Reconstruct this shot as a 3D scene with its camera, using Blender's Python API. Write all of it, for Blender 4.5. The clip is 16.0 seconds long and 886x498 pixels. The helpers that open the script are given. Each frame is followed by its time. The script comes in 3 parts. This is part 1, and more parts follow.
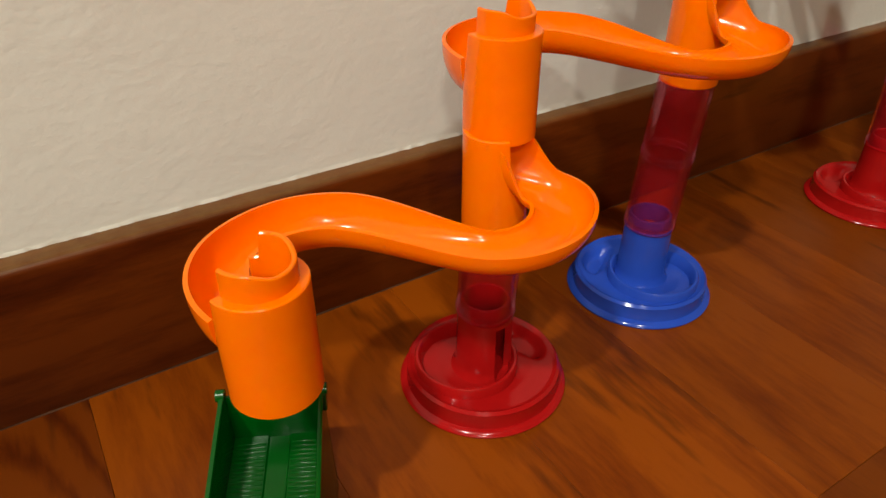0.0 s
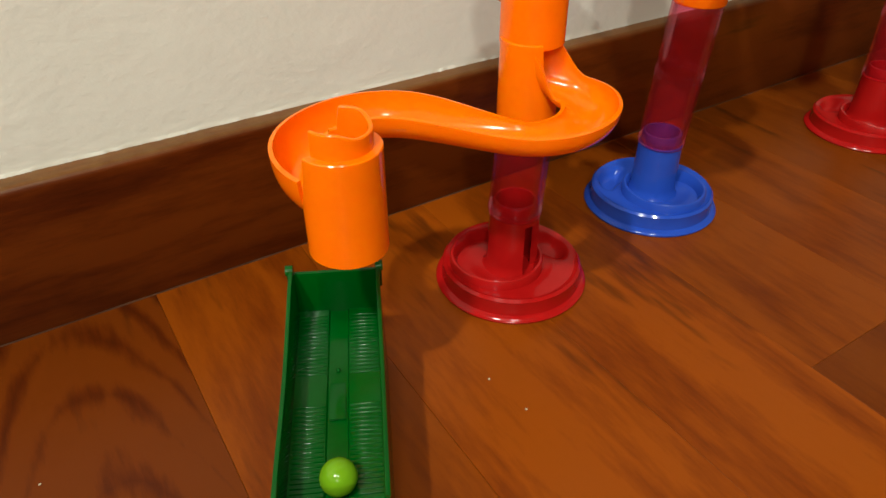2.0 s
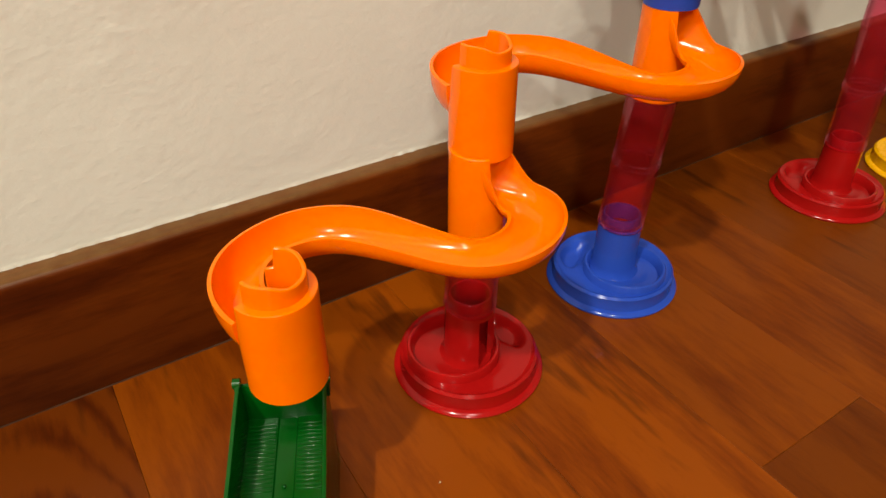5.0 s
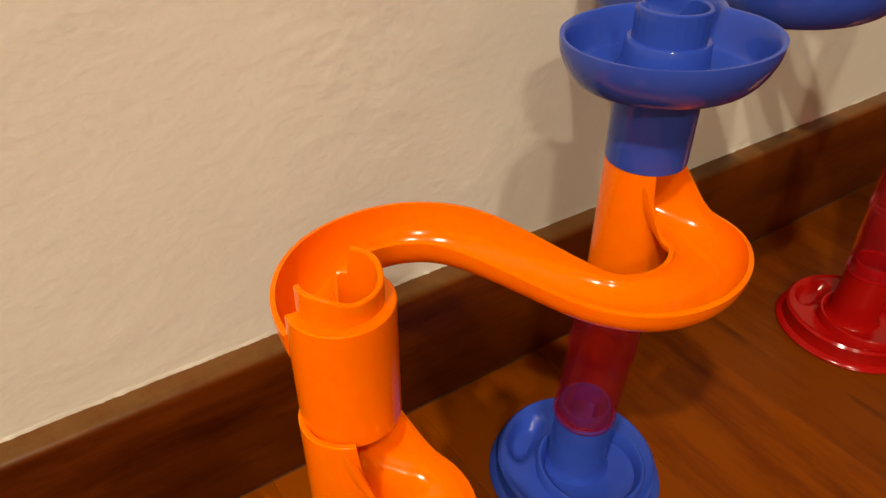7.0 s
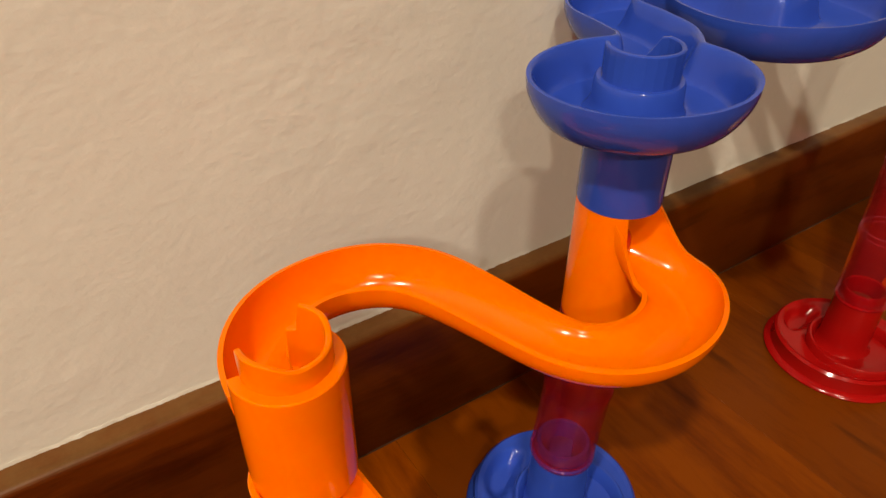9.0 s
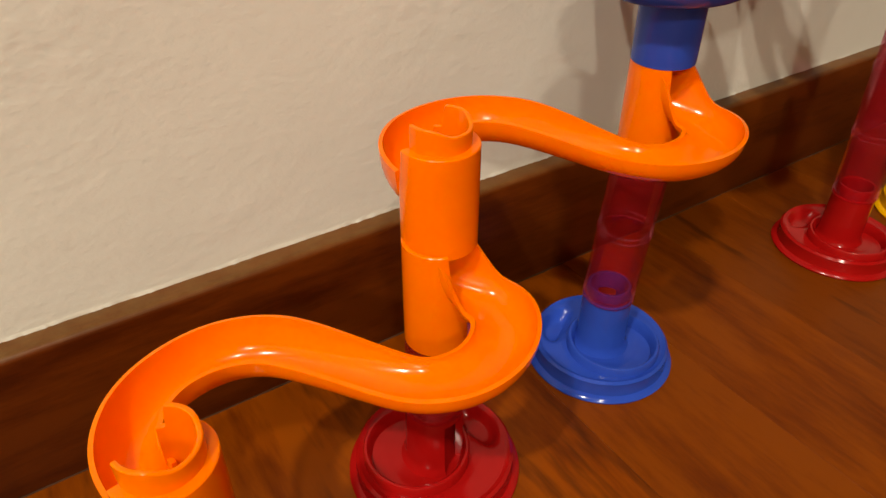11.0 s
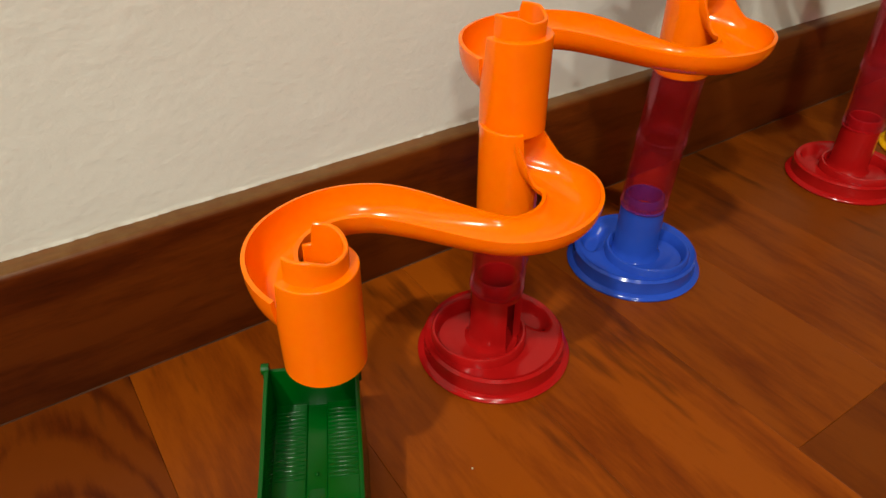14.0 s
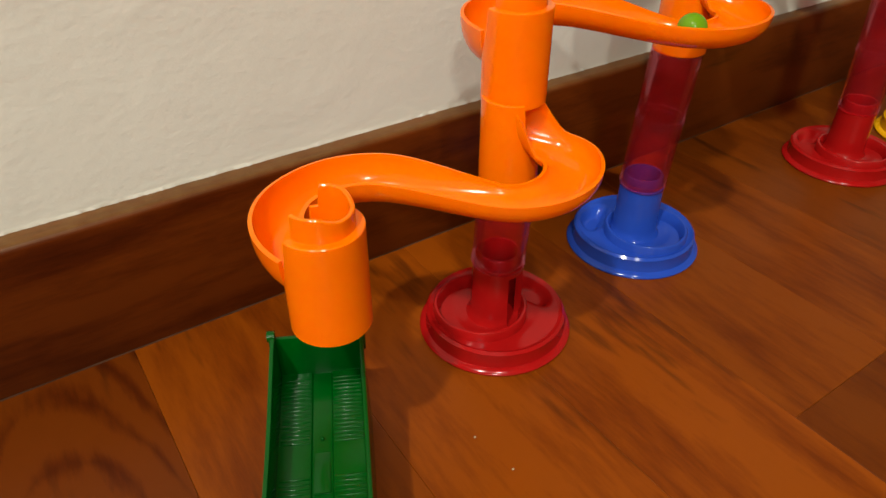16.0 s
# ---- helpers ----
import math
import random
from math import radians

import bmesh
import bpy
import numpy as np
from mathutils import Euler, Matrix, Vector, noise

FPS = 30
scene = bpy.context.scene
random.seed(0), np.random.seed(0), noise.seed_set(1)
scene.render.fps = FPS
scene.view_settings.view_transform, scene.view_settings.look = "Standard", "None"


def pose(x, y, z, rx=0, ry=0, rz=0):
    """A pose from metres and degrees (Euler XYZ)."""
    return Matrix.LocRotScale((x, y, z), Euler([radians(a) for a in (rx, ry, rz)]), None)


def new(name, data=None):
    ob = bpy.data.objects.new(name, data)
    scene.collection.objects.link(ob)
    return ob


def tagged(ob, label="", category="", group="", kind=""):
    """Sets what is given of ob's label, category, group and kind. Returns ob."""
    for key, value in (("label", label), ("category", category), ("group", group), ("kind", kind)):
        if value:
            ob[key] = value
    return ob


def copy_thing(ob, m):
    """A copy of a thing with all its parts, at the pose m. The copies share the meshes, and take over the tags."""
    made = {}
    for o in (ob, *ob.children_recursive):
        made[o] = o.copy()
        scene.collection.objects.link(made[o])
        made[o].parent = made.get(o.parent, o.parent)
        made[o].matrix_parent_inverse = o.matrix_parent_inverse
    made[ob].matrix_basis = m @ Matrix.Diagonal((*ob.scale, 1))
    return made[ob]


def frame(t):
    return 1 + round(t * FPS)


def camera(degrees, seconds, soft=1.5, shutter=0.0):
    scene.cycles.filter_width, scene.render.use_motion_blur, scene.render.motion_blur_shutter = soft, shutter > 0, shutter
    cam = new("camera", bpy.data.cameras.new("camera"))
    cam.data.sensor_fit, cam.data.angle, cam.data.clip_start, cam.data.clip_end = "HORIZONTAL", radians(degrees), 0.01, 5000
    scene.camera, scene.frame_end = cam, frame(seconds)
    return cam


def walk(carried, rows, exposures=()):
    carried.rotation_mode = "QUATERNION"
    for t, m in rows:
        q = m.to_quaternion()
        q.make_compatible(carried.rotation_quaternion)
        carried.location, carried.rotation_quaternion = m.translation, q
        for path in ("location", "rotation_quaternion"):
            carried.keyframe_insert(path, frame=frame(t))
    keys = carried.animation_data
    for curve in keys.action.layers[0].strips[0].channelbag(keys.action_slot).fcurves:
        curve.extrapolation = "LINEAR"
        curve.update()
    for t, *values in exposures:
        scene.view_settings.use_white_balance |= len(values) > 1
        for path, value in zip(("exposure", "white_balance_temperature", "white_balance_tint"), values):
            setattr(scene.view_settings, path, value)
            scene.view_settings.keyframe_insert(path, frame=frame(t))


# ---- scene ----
cam = camera(65.5, 16.0)
METRES, EYE, TILT, LEAN, TURN = 0.50, 0.2335, -34.0, 0.0, -32.1
ROWS = [
    (0.0, 0.0, 0.0, 0.0, -0.0, -0.0, -0.0),
    (0.5, -0.0114, -0.0269, -0.0377, -0.14, -0.29, 0.02),
    (1.0, -0.0319, -0.0349, -0.0643, -0.08, -1.01, 0.04),
    (1.5, -0.0313, -0.0455, -0.0555, -0.37, -1.43, 0.0),
    (2.0, -0.0344, -0.0668, -0.0636, -0.11, -2.34, 0.2),
    (2.5, -0.0251, -0.098, -0.0631, -0.59, -1.52, 0.07),
    (3.0, -0.0081, -0.0996, -0.0409, -0.29, -1.94, 0.08),
    (5.5, 0.0092, -0.0248, 0.0536, -0.8, -1.81, 0.36),
    (6.0, 0.0263, 0.0341, 0.097, -0.94, -1.91, 0.52),
    (6.5, 0.0512, 0.0873, 0.1387, -1.02, -1.95, 0.59),
    (7.0, 0.0848, 0.1427, 0.187, -1.29, -1.81, 0.53),
    (7.5, 0.1008, 0.1613, 0.2103, -1.44, -1.79, 0.56),
    (8.0, 0.1082, 0.1709, 0.2224, -1.41, -1.74, 0.56),
    (10.5, 0.0662, 0.0772, 0.1389, -1.32, -1.83, 0.41),
    (11.0, 0.0348, 0.026, 0.0964, -1.15, -1.77, 0.57),
    (11.5, 0.0051, -0.0179, 0.0629, -1.64, -1.56, 0.8),
    (12.0, -0.0139, -0.0507, 0.0296, -1.43, -1.9, 0.65),
    (12.5, -0.0224, -0.059, 0.0129, -1.47, -1.81, 0.77),
    (13.0, -0.0274, -0.0559, 0.0025, -1.36, -1.92, 0.75),
    (13.5, -0.0314, -0.053, 0.007, -1.55, -1.82, 0.88),
    (14.0, -0.0304, -0.0506, 0.0073, -1.45, -2.06, 0.83),
    (14.5, -0.0287, -0.0465, 0.0052, -1.47, -2.13, 0.79),
    (15.0, -0.0289, -0.0441, 0.0065, -1.53, -1.93, 0.83),
    (15.5, -0.0311, -0.0551, -0.0139, -1.51, -2.02, 0.95),
    (16.0, -0.0352, -0.0598, -0.0173, -1.65, -2.02, 0.95),
]
LIGHT_ROWS = [(0.0, 0.04, 6550, 3), (0.5, 0.04, 6400, 0), (1.0, 0.18, 6250, -2), (2.0, 0.26, 6280, -2), (3.0, 0.36, 6300, -1), (5.5, 0.23, 7200, 5), (7.0, 0.06, 8300, 11), (8.2, 0.05, 8000, 11), (10.5, 0.06, 7500, 8), (12.0, 0.11, 6900, 5), (13.0, 0.11, 6550, 2), (16.0, 0.14, 6400, 1)]
walk(cam, [(t, pose(0, 0, EYE, TILT, LEAN, TURN) @ pose(METRES * x, METRES * y, METRES * z, 90 + pitch, roll, yaw)) for t, x, y, z, yaw, pitch, roll in ROWS], LIGHT_ROWS)

# ---- world, light, exposure ----
world = bpy.data.worlds.new("room_air")
scene.world = world
world.use_nodes = True
world.node_tree.nodes["Background"].inputs[0].default_value = (0.9, 0.75, 0.55, 1)
world.node_tree.nodes["Background"].inputs[1].default_value = 0.02


def ceiling_lamp(name, x, y, z, size, watts, colour):
    data = bpy.data.lights.new(name, "AREA")
    data.shape, data.size, data.energy, data.color = "DISK", size, watts, colour
    ob = new(name, data)
    ob.matrix_world = pose(x, y, z)
    return ob


WARM = (1.0, 0.955, 0.86)
LAMPS = [(-1.22, -0.62, 0.12, 52), (-0.52, -1.20, 0.11, 24), (-1.65, -2.60, 0.28, 56)]
for lx, ly, wide, watts in LAMPS:
    ceiling_lamp("downlight_beam", lx, ly, 2.36, wide, watts, WARM)


# ---- materials ----
def nodes_of(name):
    m = bpy.data.materials.new(name)
    m.use_nodes = True
    nt = m.node_tree
    return m, nt, nt.nodes["Principled BSDF"]


def ramp(nt, stops):
    r = nt.nodes.new("ShaderNodeValToRGB")
    while len(r.color_ramp.elements) < len(stops):
        r.color_ramp.elements.new(0.5)
    for e, (p, c) in zip(r.color_ramp.elements, stops):
        e.position, e.color = p, (*c, 1)
    return r


def noise_tex(nt, scale, detail=3.0, rough=0.5, coords=None):
    n = nt.nodes.new("ShaderNodeTexNoise")
    n.inputs["Scale"].default_value = scale
    n.inputs["Detail"].default_value = detail
    n.inputs["Roughness"].default_value = rough
    if coords is not None:
        nt.links.new(coords, n.inputs["Vector"])
    return n


def bump(nt, bsdf, height, strength, distance):
    b = nt.nodes.new("ShaderNodeBump")
    b.inputs["Strength"].default_value = strength
    b.inputs["Distance"].default_value = distance
    nt.links.new(height, b.inputs["Height"])
    nt.links.new(b.outputs["Normal"], bsdf.inputs["Normal"])


def plastic(name, colour, dark, rough=0.22, glow=0.0):
    """Moulded toy plastic: slight mottling, faint scuffs in the gloss."""
    m, nt, p = nodes_of(name)
    co = nt.nodes.new("ShaderNodeTexCoord").outputs["Object"]
    n = noise_tex(nt, 45, 3, 0.55, co)
    r = ramp(nt, [(0.3, dark), (0.7, colour)])
    nt.links.new(n.outputs["Fac"], r.inputs["Fac"])
    nt.links.new(r.outputs["Color"], p.inputs["Base Color"])
    n2 = noise_tex(nt, 260, 4, 0.7, co)
    mr = nt.nodes.new("ShaderNodeMapRange")
    mr.inputs["To Min"].default_value, mr.inputs["To Max"].default_value = rough - 0.06, rough + 0.1
    nt.links.new(n2.outputs["Fac"], mr.inputs["Value"])
    nt.links.new(mr.outputs["Result"], p.inputs["Roughness"])
    p.inputs["IOR"].default_value = 1.36
    p.inputs["Subsurface Weight"].default_value = glow
    p.inputs["Subsurface Radius"].default_value = (0.004, 0.002, 0.001)
    p.inputs["Subsurface Scale"].default_value = 0.6
    bump(nt, p, noise_tex(nt, 120, 2, 0.5, co).outputs["Fac"], 0.06, 0.0006)
    return m


def clear_plastic(name, tint, body, haze):
    """Thin tinted see-through plastic: tinted clear walls, a faint milky body and a clear gloss."""
    m, nt, p = nodes_of(name)
    nt.nodes.remove(p)
    co = nt.nodes.new("ShaderNodeTexCoord").outputs["Object"]
    n = noise_tex(nt, 60, 3, 0.5, co)
    r = ramp(nt, [(0.3, tuple(c * 0.95 for c in tint)), (0.7, tint)])
    nt.links.new(n.outputs["Fac"], r.inputs["Fac"])
    clear = nt.nodes.new("ShaderNodeBsdfTransparent")
    nt.links.new(r.outputs["Color"], clear.inputs["Color"])
    milk = nt.nodes.new("ShaderNodeBsdfDiffuse")
    milk.inputs["Color"].default_value = (*body, 1)
    mix1 = nt.nodes.new("ShaderNodeMixShader")
    mix1.inputs[0].default_value = haze
    nt.links.new(clear.outputs[0], mix1.inputs[1])
    nt.links.new(milk.outputs[0], mix1.inputs[2])
    gloss = nt.nodes.new("ShaderNodeBsdfGlossy")
    gloss.inputs["Roughness"].default_value = 0.09
    fres = nt.nodes.new("ShaderNodeFresnel")
    fres.inputs["IOR"].default_value = 1.3
    mix2 = nt.nodes.new("ShaderNodeMixShader")
    soft_edge = nt.nodes.new("ShaderNodeMath")
    soft_edge.operation = "MULTIPLY"
    soft_edge.inputs[1].default_value = 0.35
    nt.links.new(fres.outputs[0], soft_edge.inputs[0])
    nt.links.new(soft_edge.outputs[0], mix2.inputs[0])
    nt.links.new(mix1.outputs[0], mix2.inputs[1])
    nt.links.new(gloss.outputs[0], mix2.inputs[2])
    nt.links.new(mix2.outputs[0], nt.nodes["Material Output"].inputs["Surface"])
    return m


def wood(name, tones, along, rough, ring=20.0, dust=0.0, arch=None):
    """Lacquered hardwood; along: the axis of the grain (0 x, 1 y)."""
    m, nt, p = nodes_of(name)
    geo = nt.nodes.new("ShaderNodeNewGeometry")
    info = nt.nodes.new("ShaderNodeObjectInfo")
    shift = nt.nodes.new("ShaderNodeVectorMath")
    shift.operation = "SCALE"
    nt.links.new(info.outputs["Random"], shift.inputs["Scale"])
    shift.inputs[0].default_value = (7.3, 11.9, 5.1)
    add = nt.nodes.new("ShaderNodeVectorMath")
    nt.links.new(geo.outputs["Position"], add.inputs[0])
    nt.links.new(shift.outputs["Vector"], add.inputs[1])
    long = nt.nodes.new("ShaderNodeMapping")
    s = [1.0, 1.0, 1.0]
    s[along] = 0.16
    long.inputs["Scale"].default_value = s
    nt.links.new(add.outputs["Vector"], long.inputs["Vector"])
    v = long.outputs["Vector"]
    big = noise_tex(nt, 9, 2, 0.5, v)
    rings = nt.nodes.new("ShaderNodeMath")
    rings.operation = "MULTIPLY"
    rings.inputs[1].default_value = ring
    nt.links.new(big.outputs["Fac"], rings.inputs[0])
    saw = nt.nodes.new("ShaderNodeMath")
    saw.operation = "PINGPONG"
    saw.inputs[1].default_value = 1.0
    nt.links.new(rings.outputs["Value"], saw.inputs[0])
    strong = 0.13
    if arch:
        # cathedral figure: nested arches along the board
        strong = 0.46
        sep = nt.nodes.new("ShaderNodeSeparateXYZ")
        nt.links.new(geo.outputs["Position"], sep.inputs[0])
        off = nt.nodes.new("ShaderNodeMath")
        off.operation = "SUBTRACT"
        off.inputs[1].default_value = arch[0]
        nt.links.new(sep.outputs["X"], off.inputs[0])
        sq = nt.nodes.new("ShaderNodeMath")
        sq.operation = "POWER"
        sq.inputs[1].default_value = 2.0
        nt.links.new(off.outputs["Value"], sq.inputs[0])
        para = nt.nodes.new("ShaderNodeMath")
        para.operation = "MULTIPLY_ADD"
        para.inputs[1].default_value = arch[1]
        nt.links.new(sq.outputs["Value"], para.inputs[0])
        nt.links.new(sep.outputs["Y"], para.inputs[2])
        wob = noise_tex(nt, 22, 3, 0.5, geo.outputs["Position"])
        swing = nt.nodes.new("ShaderNodeMath")
        swing.operation = "MULTIPLY_ADD"
        swing.inputs[1].default_value = 0.035
        nt.links.new(wob.outputs["Fac"], swing.inputs[0])
        nt.links.new(para.outputs["Value"], swing.inputs[2])
        many = nt.nodes.new("ShaderNodeMath")
        many.operation = "MULTIPLY"
        many.inputs[1].default_value = 42.0
        nt.links.new(swing.outputs["Value"], many.inputs[0])
        nt.links.new(many.outputs["Value"], saw.inputs[0])
    fibre = noise_tex(nt, 260, 6, 0.7, v)
    streak = noise_tex(nt, 34, 3, 0.6, v)
    mix1 = nt.nodes.new("ShaderNodeMath")
    mix1.operation = "MULTIPLY_ADD"
    nt.links.new(saw.outputs["Value"], mix1.inputs[0])
    mix1.inputs[1].default_value = strong
    nt.links.new(streak.outputs["Fac"], mix1.inputs[2])
    mix2 = nt.nodes.new("ShaderNodeMath")
    mix2.operation = "MULTIPLY_ADD"
    nt.links.new(fibre.outputs["Fac"], mix2.inputs[0])
    mix2.inputs[1].default_value = 0.62
    nt.links.new(mix1.outputs["Value"], mix2.inputs[2])
    r = ramp(nt, tones)
    nt.links.new(mix2.outputs["Value"], r.inputs["Fac"])
    # short dark mineral streaks
    spot = noise_tex(nt, 46, 4, 0.6, v)
    dark = nt.nodes.new("ShaderNodeMapRange")
    dark.inputs["From Min"].default_value, dark.inputs["From Max"].default_value = 0.61, 0.72
    dark.inputs["To Min"].default_value, dark.inputs["To Max"].default_value = 0.0, 0.75
    nt.links.new(spot.outputs["Fac"], dark.inputs["Value"])
    stain = nt.nodes.new("ShaderNodeMix")
    stain.data_type = "RGBA"
    nt.links.new(dark.outputs["Result"], stain.inputs["Factor"])
    nt.links.new(r.outputs["Color"], stain.inputs["A"])
    stain.inputs["B"].default_value = (0.030, 0.006, 0.001, 1)
    hsv = nt.nodes.new("ShaderNodeHueSaturation")
    nt.links.new(stain.outputs["Result"], hsv.inputs["Color"])
    val = nt.nodes.new("ShaderNodeMapRange")
    val.inputs["To Min"].default_value, val.inputs["To Max"].default_value = 0.84, 1.14
    nt.links.new(info.outputs["Random"], val.inputs["Value"])
    nt.links.new(val.outputs["Result"], hsv.inputs["Value"])
    colour = hsv.outputs["Color"]
    if dust:
        # dust that has settled on upward faces, with their stronger light put into the colour
        axes = nt.nodes.new("ShaderNodeSeparateXYZ")
        nt.links.new(geo.outputs["True Normal"], axes.inputs[0])
        lie = nt.nodes.new("ShaderNodeMapRange")
        lie.inputs["From Min"].default_value, lie.inputs["From Max"].default_value = 0.35, 0.95
        lie.inputs["To Max"].default_value = dust
        nt.links.new(axes.outputs["Z"], lie.inputs["Value"])
        speck = noise_tex(nt, 90, 5, 0.7, geo.outputs["Position"])
        amount = nt.nodes.new("ShaderNodeMath")
        amount.operation = "MULTIPLY"
        nt.links.new(lie.outputs["Result"], amount.inputs[0])
        nt.links.new(speck.outputs["Fac"], amount.inputs[1])
        grey = nt.nodes.new("ShaderNodeMix")
        grey.data_type = "RGBA"
        nt.links.new(amount.outputs["Value"], grey.inputs["Factor"])
        nt.links.new(colour, grey.inputs["A"])
        grey.inputs["B"].default_value = (0.19, 0.108, 0.036, 1)
        colour = grey.outputs["Result"]
    nt.links.new(colour, p.inputs["Base Color"])
    p.inputs["IOR"].default_value = 1.26
    wear = noise_tex(nt, 14, 4, 0.6, geo.outputs["Position"])
    mr = nt.nodes.new("ShaderNodeMapRange")
    mr.inputs["To Min"].default_value, mr.inputs["To Max"].default_value = rough - 0.08, rough + 0.12
    nt.links.new(wear.outputs["Fac"], mr.inputs["Value"])
    nt.links.new(mr.outputs["Result"], p.inputs["Roughness"])
    bump(nt, p, fibre.outputs["Fac"], 0.12, 0.0006)
    return m


def plaster(name, a, b):
    m, nt, p = nodes_of(name)
    geo = nt.nodes.new("ShaderNodeNewGeometry").outputs["Position"]
    big = noise_tex(nt, 5, 4, 0.6, geo)
    r = ramp(nt, [(0.3, a), (0.7, b)])
    nt.links.new(big.outputs["Fac"], r.inputs["Fac"])
    nt.links.new(r.outputs["Color"], p.inputs["Base Color"])
    p.inputs["Roughness"].default_value = 0.75
    trowel = nt.nodes.new("ShaderNodeMapping")
    trowel.inputs["Scale"].default_value = (0.75, 1.0, 1.0)
    trowel.inputs["Rotation"].default_value = (0.0, 0.35, 0.0)
    nt.links.new(geo, trowel.inputs["Vector"])
    fine = noise_tex(nt, 260, 3, 0.5, trowel.outputs["Vector"])
    mid = noise_tex(nt, 60, 3, 0.5, trowel.outputs["Vector"])
    # lumps come in patches
    patch = noise_tex(nt, 9, 2, 0.5, geo)
    where = nt.nodes.new("ShaderNodeMapRange")
    where.inputs["From Min"].default_value, where.inputs["From Max"].default_value = 0.45, 0.68
    where.inputs["To Min"].default_value, where.inputs["To Max"].default_value = 0.6, 3.2
    nt.links.new(patch.outputs["Fac"], where.inputs["Value"])
    lump = nt.nodes.new("ShaderNodeMath")
    lump.operation = "MULTIPLY"
    nt.links.new(mid.outputs["Fac"], lump.inputs[0])
    nt.links.new(where.outputs["Result"], lump.inputs[1])
    ad = nt.nodes.new("ShaderNodeMath")
    ad.operation = "MULTIPLY_ADD"
    ad.inputs[1].default_value = 0.7
    nt.links.new(fine.outputs["Fac"], ad.inputs[0])
    nt.links.new(lump.outputs["Value"], ad.inputs[2])
    bump(nt, p, ad.outputs["Value"], 0.46, 0.0008)
    return m


ORANGE = plastic("orange_plastic", (0.97, 0.176, 0.001), (0.92, 0.158, 0.001), 0.12, 0.35)
RED = plastic("red_plastic", (0.36, 0.0055, 0.006), (0.31, 0.0042, 0.005), 0.12)
BLUE = plastic("blue_plastic", (0.022, 0.068, 0.44), (0.018, 0.058, 0.39), 0.11)
GREEN = plastic("green_plastic", (0.0012, 0.066, 0.0044), (0.0009, 0.054, 0.0036), 0.15)
YELLOW = plastic("yellow_plastic", (0.85, 0.42, 0.006), (0.8, 0.38, 0.005), 0.25)
LIME = plastic("lime_marble", (0.150, 0.31, 0.008), (0.125, 0.27, 0.007), 0.12)
SCARLET = plastic("red_marble", (0.55, 0.012, 0.010), (0.5, 0.010, 0.008), 0.12)
PINK_CLEAR = clear_plastic("pink_clear_plastic", (0.985, 0.67, 0.77), (0.85, 0.04, 0.06), 0.065)
FLOOR_TONES = [(0.44, (0.052, 0.0072, 0.0003)), (0.68, (0.126, 0.0214, 0.0006)), (0.96, (0.208, 0.0422, 0.0012))]
PLANK_WOOD = wood("plank_wood", FLOOR_TONES, 1, 0.36)
# deeper tones: one darker board, and light falloff put into the far boards' colour
DEEP_TONES = [(0.45, (0.039, 0.0058, 0.0002)), (0.69, (0.086, 0.0148, 0.0005)), (0.97, (0.134, 0.0272, 0.0010))]
DARK_SHADED_WOOD = wood("dark_shaded_plank_wood", DEEP_TONES, 1, 0.36)
# arched boards: shade near the skirting and edge falloff darken these tones
SHADED_ARCH_TONES = [(0.52, (0.028, 0.0036, 0.0002)), (0.78, (0.066, 0.0102, 0.0004)), (1.0, (0.108, 0.0205, 0.0008))]
ARCH_WOOD = wood("shaded_arched_plank_wood", SHADED_ARCH_TONES, 1, 0.36, 20, 0.0, (-0.062, 52.0))
SKIRT_WOOD = wood("skirting_wood", [(0.45, (0.030, 0.0042, 0.0004)), (0.69, (0.066, 0.0102, 0.0008)), (0.93, (0.118, 0.0230, 0.002))], 0, 0.34, 14, 0.85)
WALL_PAINT = plaster("wall_plaster", (0.66, 0.635, 0.575), (0.73, 0.71, 0.65))
# mid tones for the unseen ceiling and walls, picked to cut bounced fill light
CEILING_PAINT = plaster("ceiling_plaster", (0.48, 0.45, 0.40), (0.52, 0.49, 0.44))
UNSEEN_PAINT = plaster("unseen_wall_plaster", (0.30, 0.26, 0.21), (0.36, 0.32, 0.26))
FLAKE = plastic("plaster_flake", (0.50, 0.46, 0.38), (0.40, 0.35, 0.28), 0.7)
BEAD = plastic("dusty_filler", (0.06, 0.022, 0.008), (0.025, 0.009, 0.003), 0.9)
GROUT = plastic("joint_dust", (0.035, 0.014, 0.006), (0.02, 0.009, 0.004), 0.8)
LAMP_GLASS, _nt, _p = nodes_of("lamp_glass")
_p.inputs["Emission Color"].default_value = (1.0, 0.82, 0.6, 1)
_p.inputs["Emission Strength"].default_value = 6.0
LAMP_METAL = plastic("lamp_metal", (0.7, 0.7, 0.68), (0.6, 0.6, 0.58), 0.35)


# ---- mesh helpers ----
def mesh_ob(name, bm, material, smooth=40):
    bmesh.ops.recalc_face_normals(bm, faces=bm.faces[:])
    me = bpy.data.meshes.new(name)
    bm.to_mesh(me)
    bm.free()
    me.materials.append(material)
    if smooth:
        me.shade_smooth()
        me.set_sharp_from_angle(angle=radians(smooth))
    return new(name, me)


def part(name, bm, material, parent, label="", smooth=40):
    ob = mesh_ob(name, bm, material, smooth)
    ob.parent = parent
    if label:
        tagged(ob, label)
    return ob


